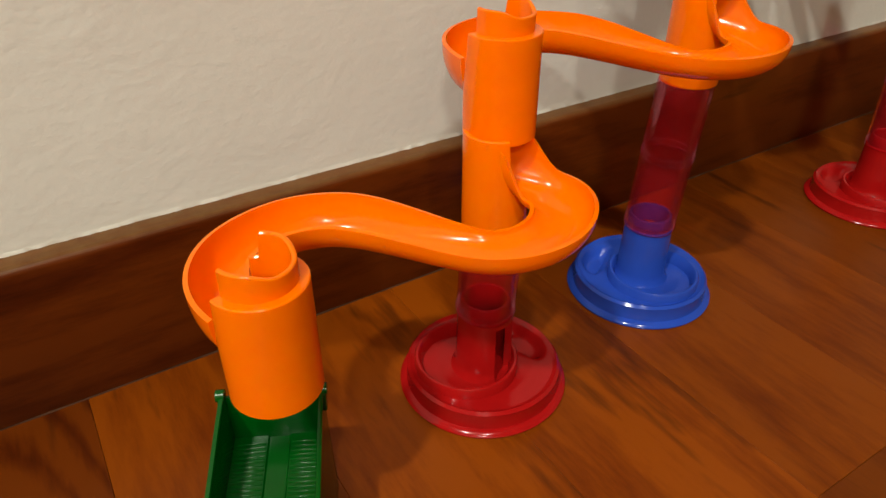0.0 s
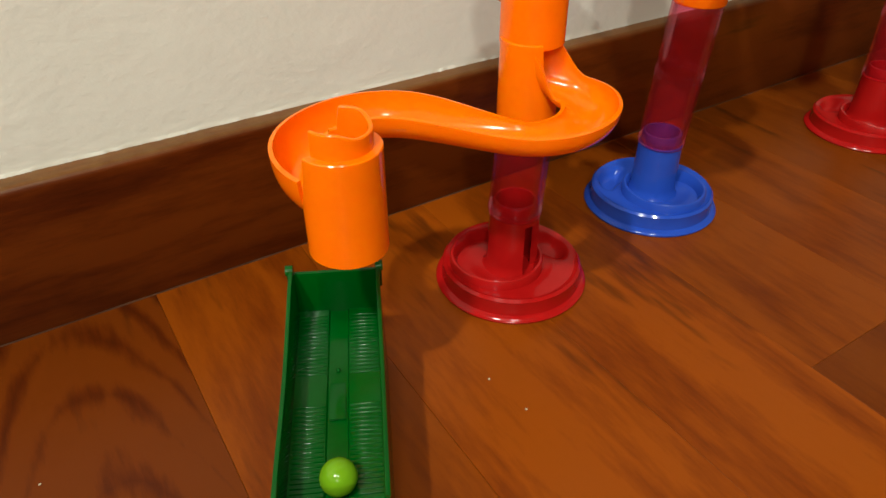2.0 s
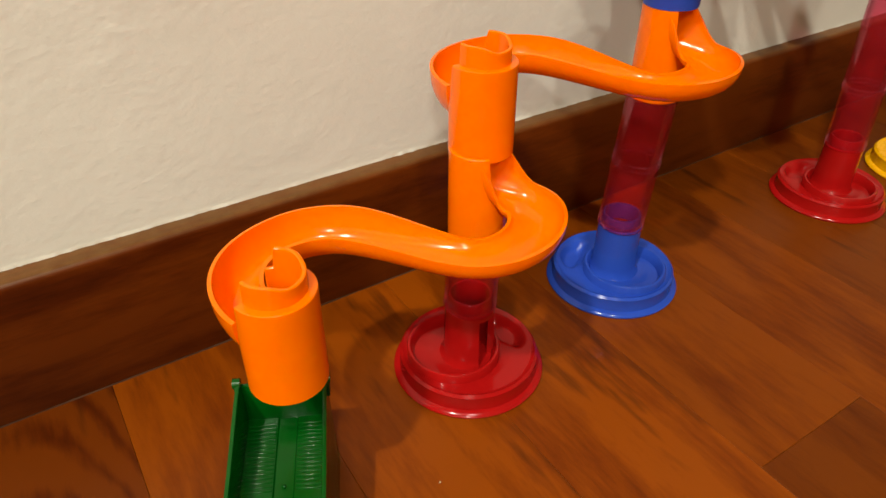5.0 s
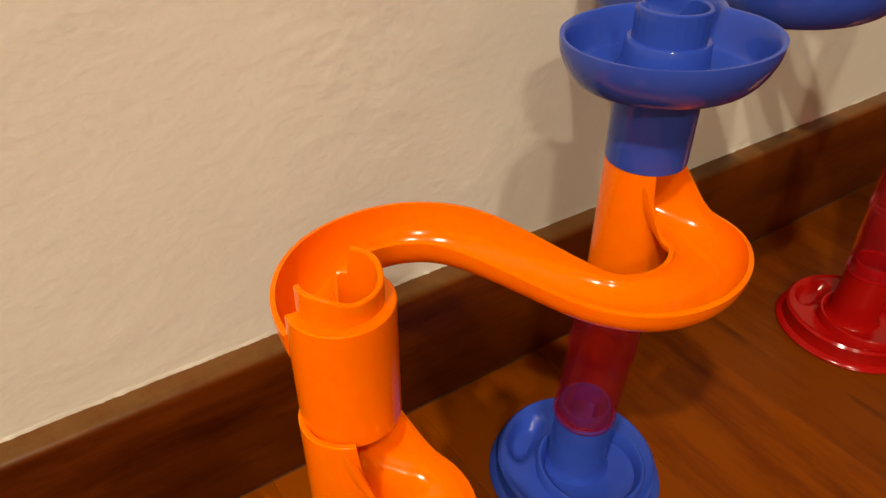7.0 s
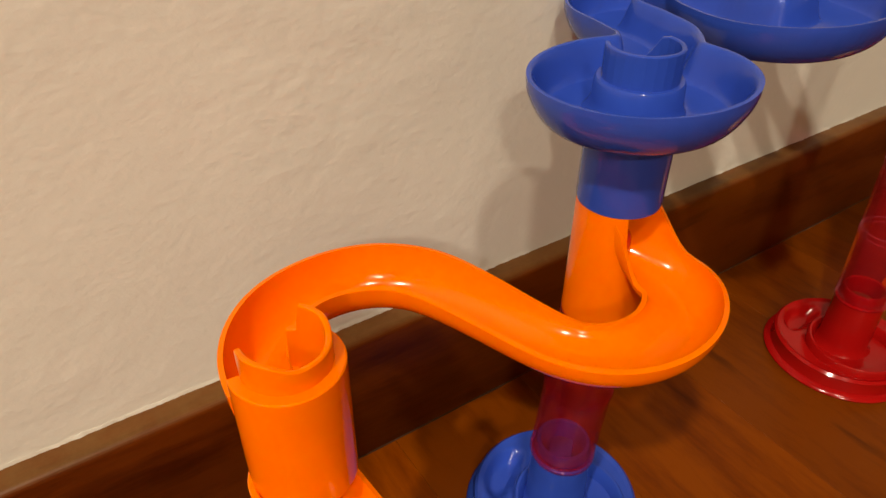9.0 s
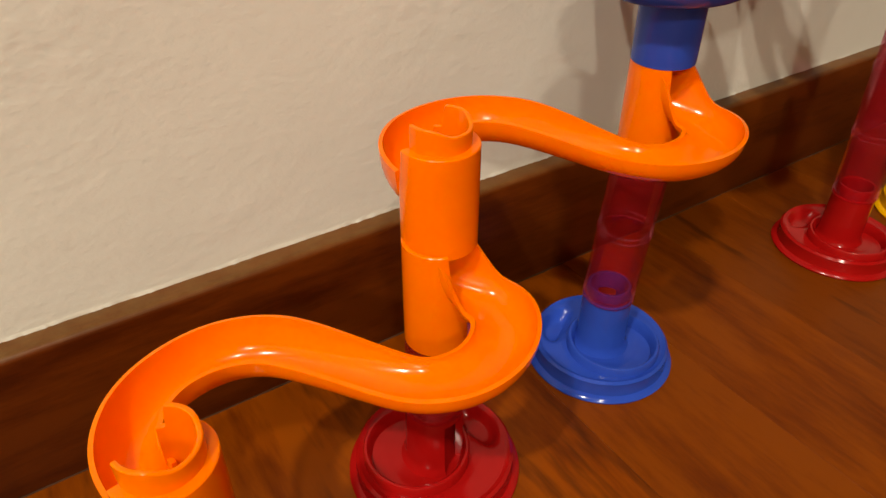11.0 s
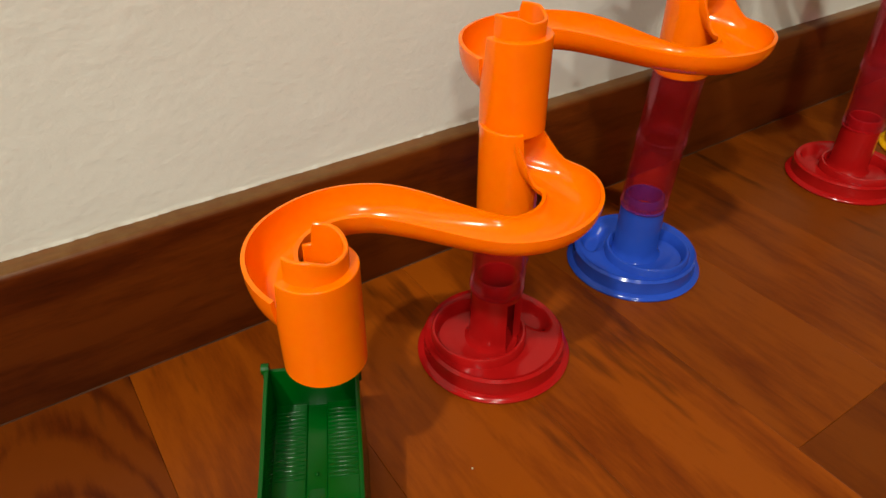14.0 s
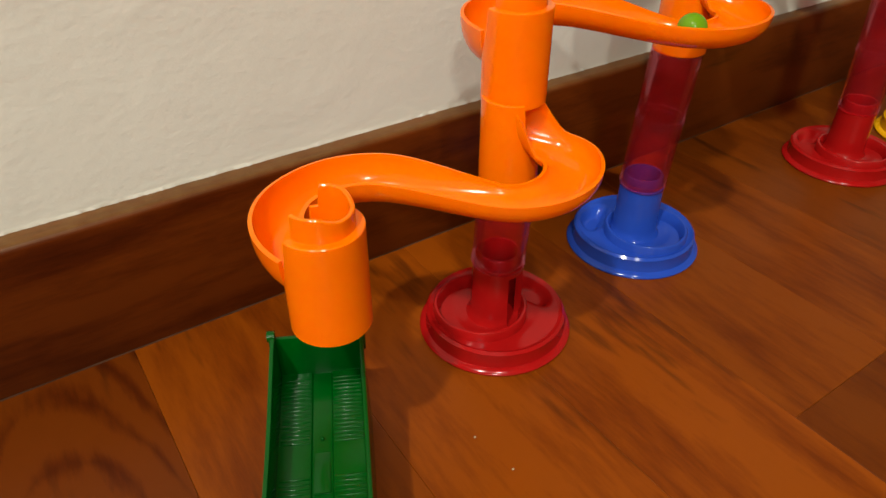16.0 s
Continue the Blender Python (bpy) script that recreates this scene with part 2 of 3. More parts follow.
def box(bm, x0, x1, y0, y1, z0, z1, bevel=0.0, segments=2):
    vs = bmesh.ops.create_cube(bm, size=1.0)["verts"]
    bmesh.ops.transform(bm, matrix=Matrix.LocRotScale(((x0 + x1) / 2, (y0 + y1) / 2, (z0 + z1) / 2), None, (x1 - x0, y1 - y0, z1 - z0)), verts=vs)
    if bevel:
        es = {e for v in vs for e in v.link_edges}
        bmesh.ops.bevel(bm, geom=list(es), offset=bevel, segments=segments, affect="EDGES", profile=0.5)
    return bm


def strip(bm, loops, close_ring=False, cap=True):
    """Skin closed loops of equal length, one after another."""
    rows = [[bm.verts.new(p) for p in loop] for loop in loops]
    n = len(rows[0])
    pairs = list(zip(rows, rows[1:])) + ([(rows[-1], rows[0])] if close_ring else [])
    for a, b in pairs:
        for i in range(n):
            j = (i + 1) % n
            bm.faces.new((a[i], a[j], b[j], b[i]))
    if cap and not close_ring:
        bm.faces.new(rows[0][::-1])
        bm.faces.new(rows[-1])
    return bm


def lathe(bm, profile, n=72, shape=None, centre=(0, 0)):
    """Turn a closed profile of (r, z) round the z axis. shape(angle, k, r, z) may change a profile point."""
    loops = []
    for i in range(n):
        a = 2 * math.pi * i / n
        loop = []
        for k, (r, z) in enumerate(profile):
            rr, zz = shape(a, k, r, z) if shape else (r, z)
            loop.append((centre[0] + rr * math.cos(a), centre[1] + rr * math.sin(a), zz))
        loops.append(loop)
    return strip(bm, loops, close_ring=True)


def smooth01(x):
    x = min(1.0, max(0.0, x))
    return x * x * (3 - 2 * x)


def away(a, centre):
    """Angle in degrees between the direction a (radians) and centre (degrees)."""
    return abs((math.degrees(a) - centre + 180) % 360 - 180)


def shell_tube(bm, r_out, r_in, z0, z1, low=None, n=96, round_=0.00035):
    """A tube with thick walls; low(angle) gives another top height where it is cut away."""
    prof = [(r_in, z0), (r_out - round_, z0), (r_out, z0 + round_), (r_out, z1 - round_), (r_out - round_, z1), (r_in + round_, z1), (r_in, z1 - round_)]

    def shape(a, k, r, z):
        if low and k >= 3:
            return r, low(a) + (z - z1)
        return r, z
    return lathe(bm, prof, n, shape)


def trough(bm, pts, half, thick, floor_z, rim_l, rim_r, n=18):
    """A rounded gutter along pts (x, y, distance, heading); floor_z, rim_l and rim_r are functions of the share of the way."""
    loops = []
    total = pts[-1][2]
    for x, y, s, h in pts:
        f = s / total
        zf, zl, zr, w = floor_z(f), rim_l(f), rim_r(f), half(f)
        nx, ny = -math.sin(h), math.cos(h)
        loop = []
        for outer in (False, True):
            ww, bottom = (w, zf - thick) if outer else (w - thick, zf)
            angles = [math.pi * k / n for k in range(n + 1)]
            if not outer:
                angles = angles[::-1]
            for q in angles:
                c, sn = math.cos(q), max(0.0, math.sin(q)) ** (0.84 if outer else 1.08)
                rim = zl * (1 + c) / 2 + zr * (1 - c) / 2
                z = rim - (rim - bottom) * sn
                if q in (0.0, math.pi) and not outer:
                    z += 0.0003
                loop.append((x + nx * c * ww, y + ny * c * ww, z))
        loops.append(loop)
    return strip(bm, loops)


def with_heading(xy):
    out, s = [], 0.0
    for i, (x, y) in enumerate(xy):
        a, b = xy[max(0, i - 1)], xy[min(len(xy) - 1, i + 1)]
        if i:
            s += math.hypot(x - xy[i - 1][0], y - xy[i - 1][1])
        out.append((x, y, s, math.atan2(b[1] - a[1], b[0] - a[0])))
    return out


def along_path(path, s):
    """The place at the distance s along a path with headings."""
    for a, b in zip(path, path[1:]):
        if s <= b[2]:
            f = (s - a[2]) / max(1e-9, b[2] - a[2])
            return a[0] + f * (b[0] - a[0]), a[1] + f * (b[1] - a[1])
    return path[-1][0], path[-1][1]


def spline(points, per=10):
    out = []
    p = [points[0]] + list(points) + [points[-1]]
    for i in range(1, len(p) - 2):
        for k in range(per):
            t = k / per
            out.append(tuple(0.5 * (2 * b + (c - a) * t + (2 * a - 5 * b + 4 * c - d) * t * t + (3 * b - a - 3 * c + d) * t ** 3)
                             for a, b, c, d in zip(p[i - 1], p[i], p[i + 1], p[i + 2])))
    return out + [tuple(points[-1])]


# ---- the room ----
WALL_Y, SKIRT_Y, SKIRT_TOP = 0.283, 0.2718, 0.078
X0, X1, Y0, ROOM_TOP = -2.2, 2.0, -3.2, 2.4

bm = bmesh.new()
box(bm, X0, X1, WALL_Y, WALL_Y + 0.12, -0.02, ROOM_TOP)
tagged(mesh_ob("wall_north", bm, WALL_PAINT, 0), "off-white hand-plastered wall with a slightly lumpy surface", "wall", kind="structure")
# walls and ceiling out of view, added to close the room and limit bounce
bm = bmesh.new()
box(bm, X0, X1, Y0 - 0.12, Y0, -0.02, ROOM_TOP)
tagged(mesh_ob("wall_south", bm, UNSEEN_PAINT, 0), "plain unseen wall added to close the room, toned to cut bounce", "wall", kind="structure")
bm = bmesh.new()
box(bm, X0 - 0.12, X0, Y0 - 0.12, WALL_Y + 0.12, -0.02, ROOM_TOP)
tagged(mesh_ob("wall_west", bm, UNSEEN_PAINT, 0), "plain unseen wall added to close the room, toned to cut bounce", "wall", kind="structure")
bm = bmesh.new()
box(bm, X1, X1 + 0.12, Y0 - 0.12, WALL_Y + 0.12, -0.02, ROOM_TOP)
tagged(mesh_ob("wall_east", bm, UNSEEN_PAINT, 0), "plain unseen wall added to close the room, toned to cut bounce", "wall", kind="structure")
bm = bmesh.new()
box(bm, X0 - 0.12, X1 + 0.12, Y0 - 0.12, WALL_Y + 0.12, ROOM_TOP, ROOM_TOP + 0.1)
tagged(mesh_ob("ceiling", bm, CEILING_PAINT, 0), "plain unseen ceiling added over the room, toned to cut bounce", "ceiling", kind="structure")

# skirting board with an eased top edge
bm = bmesh.new()
prof = [(WALL_Y, 0.0), (SKIRT_Y + 0.0045, 0.0), (SKIRT_Y + 0.0040, 0.001)]
for k in range(7):
    q = math.pi / 2 * k / 6
    prof.append((SKIRT_Y + 0.0034 * (1 - math.cos(q)), SKIRT_TOP - 0.0034 * (1 - math.sin(q))))
prof.append((WALL_Y, SKIRT_TOP))
loops = [[(x, y, z) for y, z in prof] for x in np.linspace(X0, X1, 12)]
strip(bm, loops)
tagged(mesh_ob("baseboard", bm, SKIRT_WOOD, 30), "dark reddish-brown varnished wooden skirting board", "baseboard", kind="structure")

# pale bead where the skirting board meets the floor
bm = bmesh.new()
loops = []
for x in np.arange(-0.6, 1.2, 0.004):
    w = max(0.00005, 0.0004 + 0.0006 * noise.noise((x * 45, 2, 0)))
    y = SKIRT_Y + 0.0040
    loops.append([(x, y + 0.001, 0.0), (x, y - w, 0.0), (x, y - w * 0.7, w * 0.5), (x, y, w), (x, y + 0.001, w)])
strip(bm, loops)
tagged(mesh_ob("trim", bm, BEAD, 0), "thin dark dusty bead of filler under the skirting board", "filler bead", kind="structure")

# ragged paint edge where the plaster meets the skirting board
rng = random.Random(4)
bm = bmesh.new()
x, loops = -0.5, []
while x < 1.1:
    d = 0.0004 + 0.0005 * noise.noise((x * 60, 0, 0)) + 0.0006 * noise.noise((x * 240, 3, 0)) + 0.0005 * noise.noise((x * 700, 9, 0))
    e = 0.0004 + 0.0006 * noise.noise((x * 90, 7, 0)) + 0.0006 * noise.noise((x * 500, 5, 0))
    d, e = max(0.0001, d), max(0.0003, e)
    loops.append([(x, WALL_Y + 0.001, SKIRT_TOP - 0.001), (x, WALL_Y - d, SKIRT_TOP - 0.001), (x, WALL_Y - d * 0.9, SKIRT_TOP + e * 0.4), (x, WALL_Y - 0.0002, SKIRT_TOP + e + 0.001), (x, WALL_Y + 0.001, SKIRT_TOP + e)])
    x += 0.0009
strip(bm, loops)
tagged(mesh_ob("trim", bm, WALL_PAINT, 70), "ragged line of white paint and plaster along the skirting", "paint edge", kind="structure")

bm = bmesh.new()
box(bm, X0, X1, Y0, WALL_Y, -0.03, -0.0016)
floor = tagged(mesh_ob("floor", bm, GROUT, 0), "glossy reddish-brown hardwood plank floor with dark joints", "floor", kind="structure")


# ---- marble run pieces ----
STEP_H = 0.0405           # height of one clear tube
NECK = 0.0408             # height at which a tube sits on a base
R_TUBE = 0.0131


def arc(c, r, a0, a1, n):
    return [(c[0] + r * math.cos(radians(a0 + (a1 - a0) * i / n)), c[1] + r * math.sin(radians(a0 + (a1 - a0) * i / n))) for i in range(n + 1)]


SPAN = 0.1137             # distance between the two tubes of a slide
BEND = 0.029
C1, C2 = (SPAN - 0.0209, -0.0088), (0.0270, 0.0058)
END_BEND = 0.0285


def slide_path():
    """The S of a slide in plan, from the slotted tube at (SPAN, 0) to the catching tube at (0, 0)."""
    e = math.atan2(C2[1] - C1[1], C2[0] - C1[0])
    d = math.hypot(C2[0] - C1[0], C2[1] - C1[1])
    h = math.degrees(e - math.asin((BEND + END_BEND) / d))
    first = arc(C1, BEND, -22, h + 90 - 360, 40)
    last = arc(C2, END_BEND, h - 90, 190, 40)
    start = [(SPAN - 0.0020, 0.0010), (SPAN + 0.0020, -0.0120)]
    end = [(-0.0012, -0.0010), (0.0004, -0.0060)]
    gap = [(first[-1][0] + (last[0][0] - first[-1][0]) * k / 8, first[-1][1] + (last[0][1] - first[-1][1]) * k / 8) for k in range(1, 8)]
    xy = spline([start[0], start[1], first[4]], 6)[:-1] + first[4:] + gap + last[:-4] + spline([last[-5], end[0], end[1]], 6)[1:]
    for _ in range(14):
        xy = [xy[0]] + [((a[0] + 2 * b[0] + c[0]) / 4, (a[1] + 2 * b[1] + c[1]) / 4) for a, b, c in zip(xy, xy[1:], xy[2:])] + [xy[-1]]
    return with_heading(xy)


SLIDE = slide_path()


def slide_floor(f):
    return 0.0162 + 0.0050 * (1 - smooth01(f / 0.15)) - 0.0022 * f + 0.0012 * smooth01((f - 0.25) / 0.2) - 0.0012 * smooth01((f - 0.7) / 0.2)


def slide_taper(f):
    """How much the gutter draws in on the hook's inner side, half of it."""
    return 0.0019 * smooth01((f - 0.30) / 0.30) + 0.0008 * smooth01((f - 0.70) / 0.12)


def gutter_line():
    total = SLIDE[-1][2]
    return [(x + math.sin(h) * slide_taper(s / total), y - math.cos(h) * slide_taper(s / total), s, h) for x, y, s, h in SLIDE[:-10]]


def slide():
    """An orange slide: a slotted tube, an S-shaped gutter and a catching tube with a collar."""
    top = new("marble_slide")

    def slot(a):
        d = away(a, -79) / 47
        return 0.042 - (0.0265 * (1 - d ** 2.2) ** 0.5 if d < 1 else 0.0)
    part("slot_tube", shell_tube(bmesh.new(), R_TUBE, 0.0113, -0.004, 0.042, slot), ORANGE, top).location = (SPAN, 0, 0)

    def rim_in(f):
        return 0.0215 + 0.0195 * (1 - smooth01((f - 0.015) / 0.085)) + 0.0075 * smooth01((f - 0.35) / 0.3)

    def rim_out(f):
        return 0.0245 + 0.0175 * (1 - smooth01((f - 0.03) / 0.08)) + 0.003 * f

    def half(f):
        return 0.0120 - 0.0014 * (1 - smooth01(f / 0.16)) - slide_taper(f)
    part("gutter", trough(bmesh.new(), gutter_line(), half, 0.0015, slide_floor, rim_out, rim_in), ORANGE, top)

    def mouth(a):
        d = away(a, 104) / 64
        return 0.039 - (0.0235 * (1 - d ** 2.6) ** 0.5 if d < 1 else 0.0)
    part("catch_tube", shell_tube(bmesh.new(), 0.0138, 0.0105, 0.0, 0.039, mouth), ORANGE, top)

    def bite(a):
        # cut away towards the gutter, in two steps at the tall end
        turn = (math.degrees(a) - 110 + 180) % 360 - 180
        cut = smooth01((62 - turn) / 3) * (0.28 * smooth01((turn + 66) / 3) + 0.72 * smooth01((turn + 46) / 3))
        return 0.0475 - 0.0025 * smooth01((75 - away(a, -70)) / 50) - 0.0270 * cut
    part("collar", shell_tube(bmesh.new(), 0.0109, 0.0094, 0.012, 0.0475, bite), ORANGE, top)
    return top


NEAR, MID, FAR_BLUE, FAR_RED = (0.0365, 0.1505), (0.1435, 0.1899), (0.2585, 0.2000), (0.4556, 0.1950)
MID_FOOT, BLUE_FOOT, RED_FOOT = (0.1425, 0.1920), (0.2570, 0.2046), (0.4584, 0.1915)   # the towers lean a little


def between(low, high, z):
    """The pose of a slide that runs from the tower high down to low."""
    return pose(low[0], low[1], z, 0, 0, math.degrees(math.atan2(high[1] - low[1], high[0] - low[0])))


Z_LOW, Z_HIGH = 0.0858, 0.1245
MID_TOP = (0.1455, 0.1924)   # the stack leans a little
slide_a = slide()
slide_a.matrix_basis = between(NEAR, MID, Z_LOW)
tagged(slide_a, "glossy orange plastic S-shaped marble slide ending over a green tray", "marble slide", "orange slides")
slide_b = copy_thing(slide_a, between(MID_TOP, FAR_BLUE, Z_HIGH))
tagged(slide_b, "glossy orange plastic S-shaped marble slide under a blue funnel", "marble slide", "orange slides")


def tower_base(material, turn, place, label):
    """A round foot: flange, step, sunken dish round a neck with a collar."""
    top = new("tower_base")
    top.matrix_basis = pose(place[0], place[1], 0, 0, 0, turn)
    R = 0.0385
    foot = [(0.0003, 0.0002), (R, 0.0002), (R + 0.0004, 0.0012), (R - 0.0006, 0.0026), (R - 0.0027, 0.0032), (R - 0.0034, 0.0095), (R - 0.0031, 0.0106),
            (R - 0.0044, 0.0119), (R - 0.0062, 0.0109), (0.0318, 0.0108), (0.0306, 0.0107), (0.0294, 0.0106), (0.0282, 0.0105), (0.0270, 0.0104), (0.0258, 0.0103), (0.0246, 0.0102), (0.0234, 0.0101), (0.0222, 0.0100), (0.0205, 0.0096), (0.0180, 0.0090), (0.010, 0.0084), (0.0003, 0.0084)]

    def pocket(a, k, r, z):
        # an oval pocket pressed into the shelf
        if k >= 8:
            d = math.hypot((r - 0.0255) / 0.0074, away(a, 24) / 38)
            return r, z - 0.0060 * smooth01((1 - d) / 0.55)
        return r, z
    part("foot", lathe(bmesh.new(), foot, 120, pocket), material, top)
    # ring wall of the dish, off the middle
    ring = [(0.0238, 0.0080), (0.0238, 0.0150), (0.0232, 0.0158), (0.0222, 0.0158), (0.0214, 0.0150), (0.0196, 0.0100), (0.0196, 0.0080)]
    part("dish_rim", lathe(bmesh.new(), ring, 80, None, (-0.0082, 0.0)), material, top)
    # neck: open on one side, where the marbles leave, with a full ring on top
    bm = bmesh.new()
    wall = [(0.0094, 0.0080), (0.0150, 0.0086), (0.0134, 0.0108), (0.0128, 0.0140), (0.0124, 0.0375), (0.0094, 0.0375)]
    loops = []
    for k in range(55):
        a = radians(-22 + 300 * k / 54)
        loops.append([(r * math.cos(a), r * math.sin(a), z) for r, z in wall])
    strip(bm, loops)
    lathe(bm, [(0.0094, 0.0375), (0.0124, 0.0375), (0.0124, 0.0404), (0.0118, 0.0408), (0.0112, 0.0412), (0.0110, 0.0470), (0.0105, 0.0476), (0.0094, 0.0476)], 72)
    part("neck", bm, material, top)
    return tagged(top, label, "tower base", "tower bases")


tower_base(RED, -20, MID_FOOT, "shiny red plastic round tower base on the floor")
tower_base(BLUE, 96, BLUE_FOOT, "shiny blue plastic round tower base on the floor")
tower_base(RED, 70, RED_FOOT, "shiny red plastic round tower base farther along the wall")


def clear_tube(foot, slot, level, label):
    """A clear tube with an inner spigot step, level tubes up a tower that leans from foot to slot (x, y, z of the top)."""
    axis = Vector((slot[0] - foot[0], slot[1] - foot[1], slot[2] - NECK))
    ob = new("clear_tube")
    wall = [(0.0117, 0.0030), (0.0130, 0.0030), (0.0129, STEP_H - 0.009), (0.0129, STEP_H - 0.0006), (0.0124, STEP_H), (0.0115, STEP_H), (0.0114, 0.0110), (0.0117, 0.0098)]
    part("tube_wall", lathe(bmesh.new(), wall, 72), PINK_CLEAR, ob)
    bead = [(0.0117, 0.0), (0.0131, 0.0), (0.0134, 0.0008), (0.0134, 0.0022), (0.0131, 0.0029), (0.0117, 0.0029)]
    part("rim_bead", lathe(bmesh.new(), bead, 72), PINK_CLEAR, ob)
    start = Vector((foot[0], foot[1], NECK)) + axis.normalized() * (STEP_H * level)
    ob.matrix_basis = Matrix.Translation(start) @ axis.to_track_quat("Z", "Y").to_matrix().to_4x4()
    return tagged(ob, label, "tube", "clear tubes")


clear_tube(MID_FOOT, (*MID, Z_LOW), 0, "transparent pinkish-red plastic tube on a red base")
clear_tube(BLUE_FOOT, (*FAR_BLUE, Z_HIGH), 0, "transparent pinkish-red plastic tube on a blue base")
clear_tube(BLUE_FOOT, (*FAR_BLUE, Z_HIGH), 1, "transparent pinkish-red plastic tube under an orange slide")
for k in range(3):
    clear_tube(RED_FOOT, (*FAR_RED, 0.1622), k, "transparent pinkish-red plastic tube stacked on a red base")


# ---- blue zigzag track with its funnel ----
ZIG = with_heading(spline([(0.2775, 0.2110), (0.2900, 0.2230), (0.2950, 0.2380), (0.2985, 0.2540), (0.3065, 0.2645), (0.3185, 0.2670), (0.3300, 0.2600), (0.3345, 0.2450), (0.3290, 0.2280),
                           (0.3280, 0.2120), (0.3370, 0.2010), (0.3540, 0.1985), (0.3710, 0.2050), (0.3800, 0.2230), (0.3840, 0.2440), (0.3930, 0.2610), (0.4080, 0.2610), (0.4180, 0.2440),
                           (0.4250, 0.2230), (0.4370, 0.2050), (0.4556, 0.1950)], 8))
ZIG_LEN = ZIG[-1][2]


def zig_tilt(x, y):
    """The track hangs a little lower towards the wall."""
    return 0.055 * ((x - FAR_BLUE[0]) * 0.63 - (y - FAR_BLUE[1]) * 0.78)


def zig_floor(f):
    return 0.1938 + 0.004 * f


def zigzag_pan(step=0.0007):
    """Bowl and channel as one moulded pan: floor inside, walls rising to a flat rim, rounded underside."""
    xs, ys = np.arange(0.222, 0.476, step), np.arange(0.160, 0.2825, step)
    gx, gy = np.meshgrid(xs, ys, indexing="ij")
    way = np.array([(x, y, s / ZIG_LEN, 0.0132 + 0.0040 * smooth01((s - 0.095) / 0.05) * smooth01((0.215 - s) / 0.06)) for x, y, s, _ in ZIG])

    def field(px, py):
        dist = np.hypot(px[..., None] - way[:, 0], py[..., None] - way[:, 1])
        dist = dist - way[:, 3]
        near = dist.argmin(-1)
        d = dist.min(-1)
        bowl = np.hypot(px - FAR_BLUE[0], py - FAR_BLUE[1]) - 0.0314
        k = 0.0025
        h = np.clip(0.5 + 0.5 * (bowl - d) / k, 0, 1)
        return bowl * (1 - h) + d * h - k * h * (1 - h), way[near, 2]

    d, f = field(gx, gy)
    inside = d < 0
    cell = inside[:-1, :-1] | inside[1:, :-1] | inside[:-1, 1:] | inside[1:, 1:]
    used = np.zeros_like(inside)
    for i, j in ((0, 0), (1, 0), (0, 1), (1, 1)):
        used[i:used.shape[0] - 1 + i, j:used.shape[1] - 1 + j] |= cell
    # pull the outermost grid points onto the outline
    for _ in range(4):
        out = used & ~inside
        e = 0.0002
        ddx = (field(gx[out] + e, gy[out])[0] - field(gx[out] - e, gy[out])[0]) / (2 * e)
        ddy = (field(gx[out], gy[out] + e)[0] - field(gx[out], gy[out] - e)[0]) / (2 * e)
        dd = field(gx[out], gy[out])[0]
        n = np.maximum(ddx ** 2 + ddy ** 2, 0.2)
        gx[out] -= dd * ddx / n
        gy[out] -= dd * ddy / n
    d, f = field(gx, gy)
    d = np.where(used & ~inside, 0.0, d)
    bowl = np.hypot(gx - FAR_BLUE[0], gy - FAR_BLUE[1])
    w = np.clip((bowl - 0.030) / 0.012, 0, 1)
    rim_z = 0.2064 * (1 - w) + (0.2052 + 0.004 * f) * w + zig_tilt(gx, gy)
    floor_z = rim_z - 0.0114
    t = np.clip((-d - 0.0008) / 0.0052, 0, 1)
    top = floor_z + (rim_z - floor_z) * (0.5 + 0.5 * np.cos(np.pi * t))
    t = np.clip(-d / 0.0080, 0, 1)
    low = rim_z - 0.0016 - (rim_z - 0.0016 - floor_z + 0.0024) * np.sin(np.pi / 2 * t) ** 0.62
    bm = bmesh.new()
    up, dn = {}, {}
    for i, j in zip(*np.nonzero(used)):
        up[i, j] = bm.verts.new((gx[i, j], gy[i, j], top[i, j]))
        dn[i, j] = bm.verts.new((gx[i, j], gy[i, j], low[i, j]))
    sides = {}
    for i, j in zip(*np.nonzero(cell)):
        ring = [(i, j), (i + 1, j), (i + 1, j + 1), (i, j + 1)]
        bm.faces.new([up[k] for k in ring])
        bm.faces.new([dn[k] for k in ring[::-1]])
        for a, b in zip(ring, ring[1:] + ring[:1]):
            sides[a, b] = True
    for a, b in sides:
        if (b, a) not in sides:
            bm.faces.new((up[b], up[a], dn[a], dn[b]))
    return bm


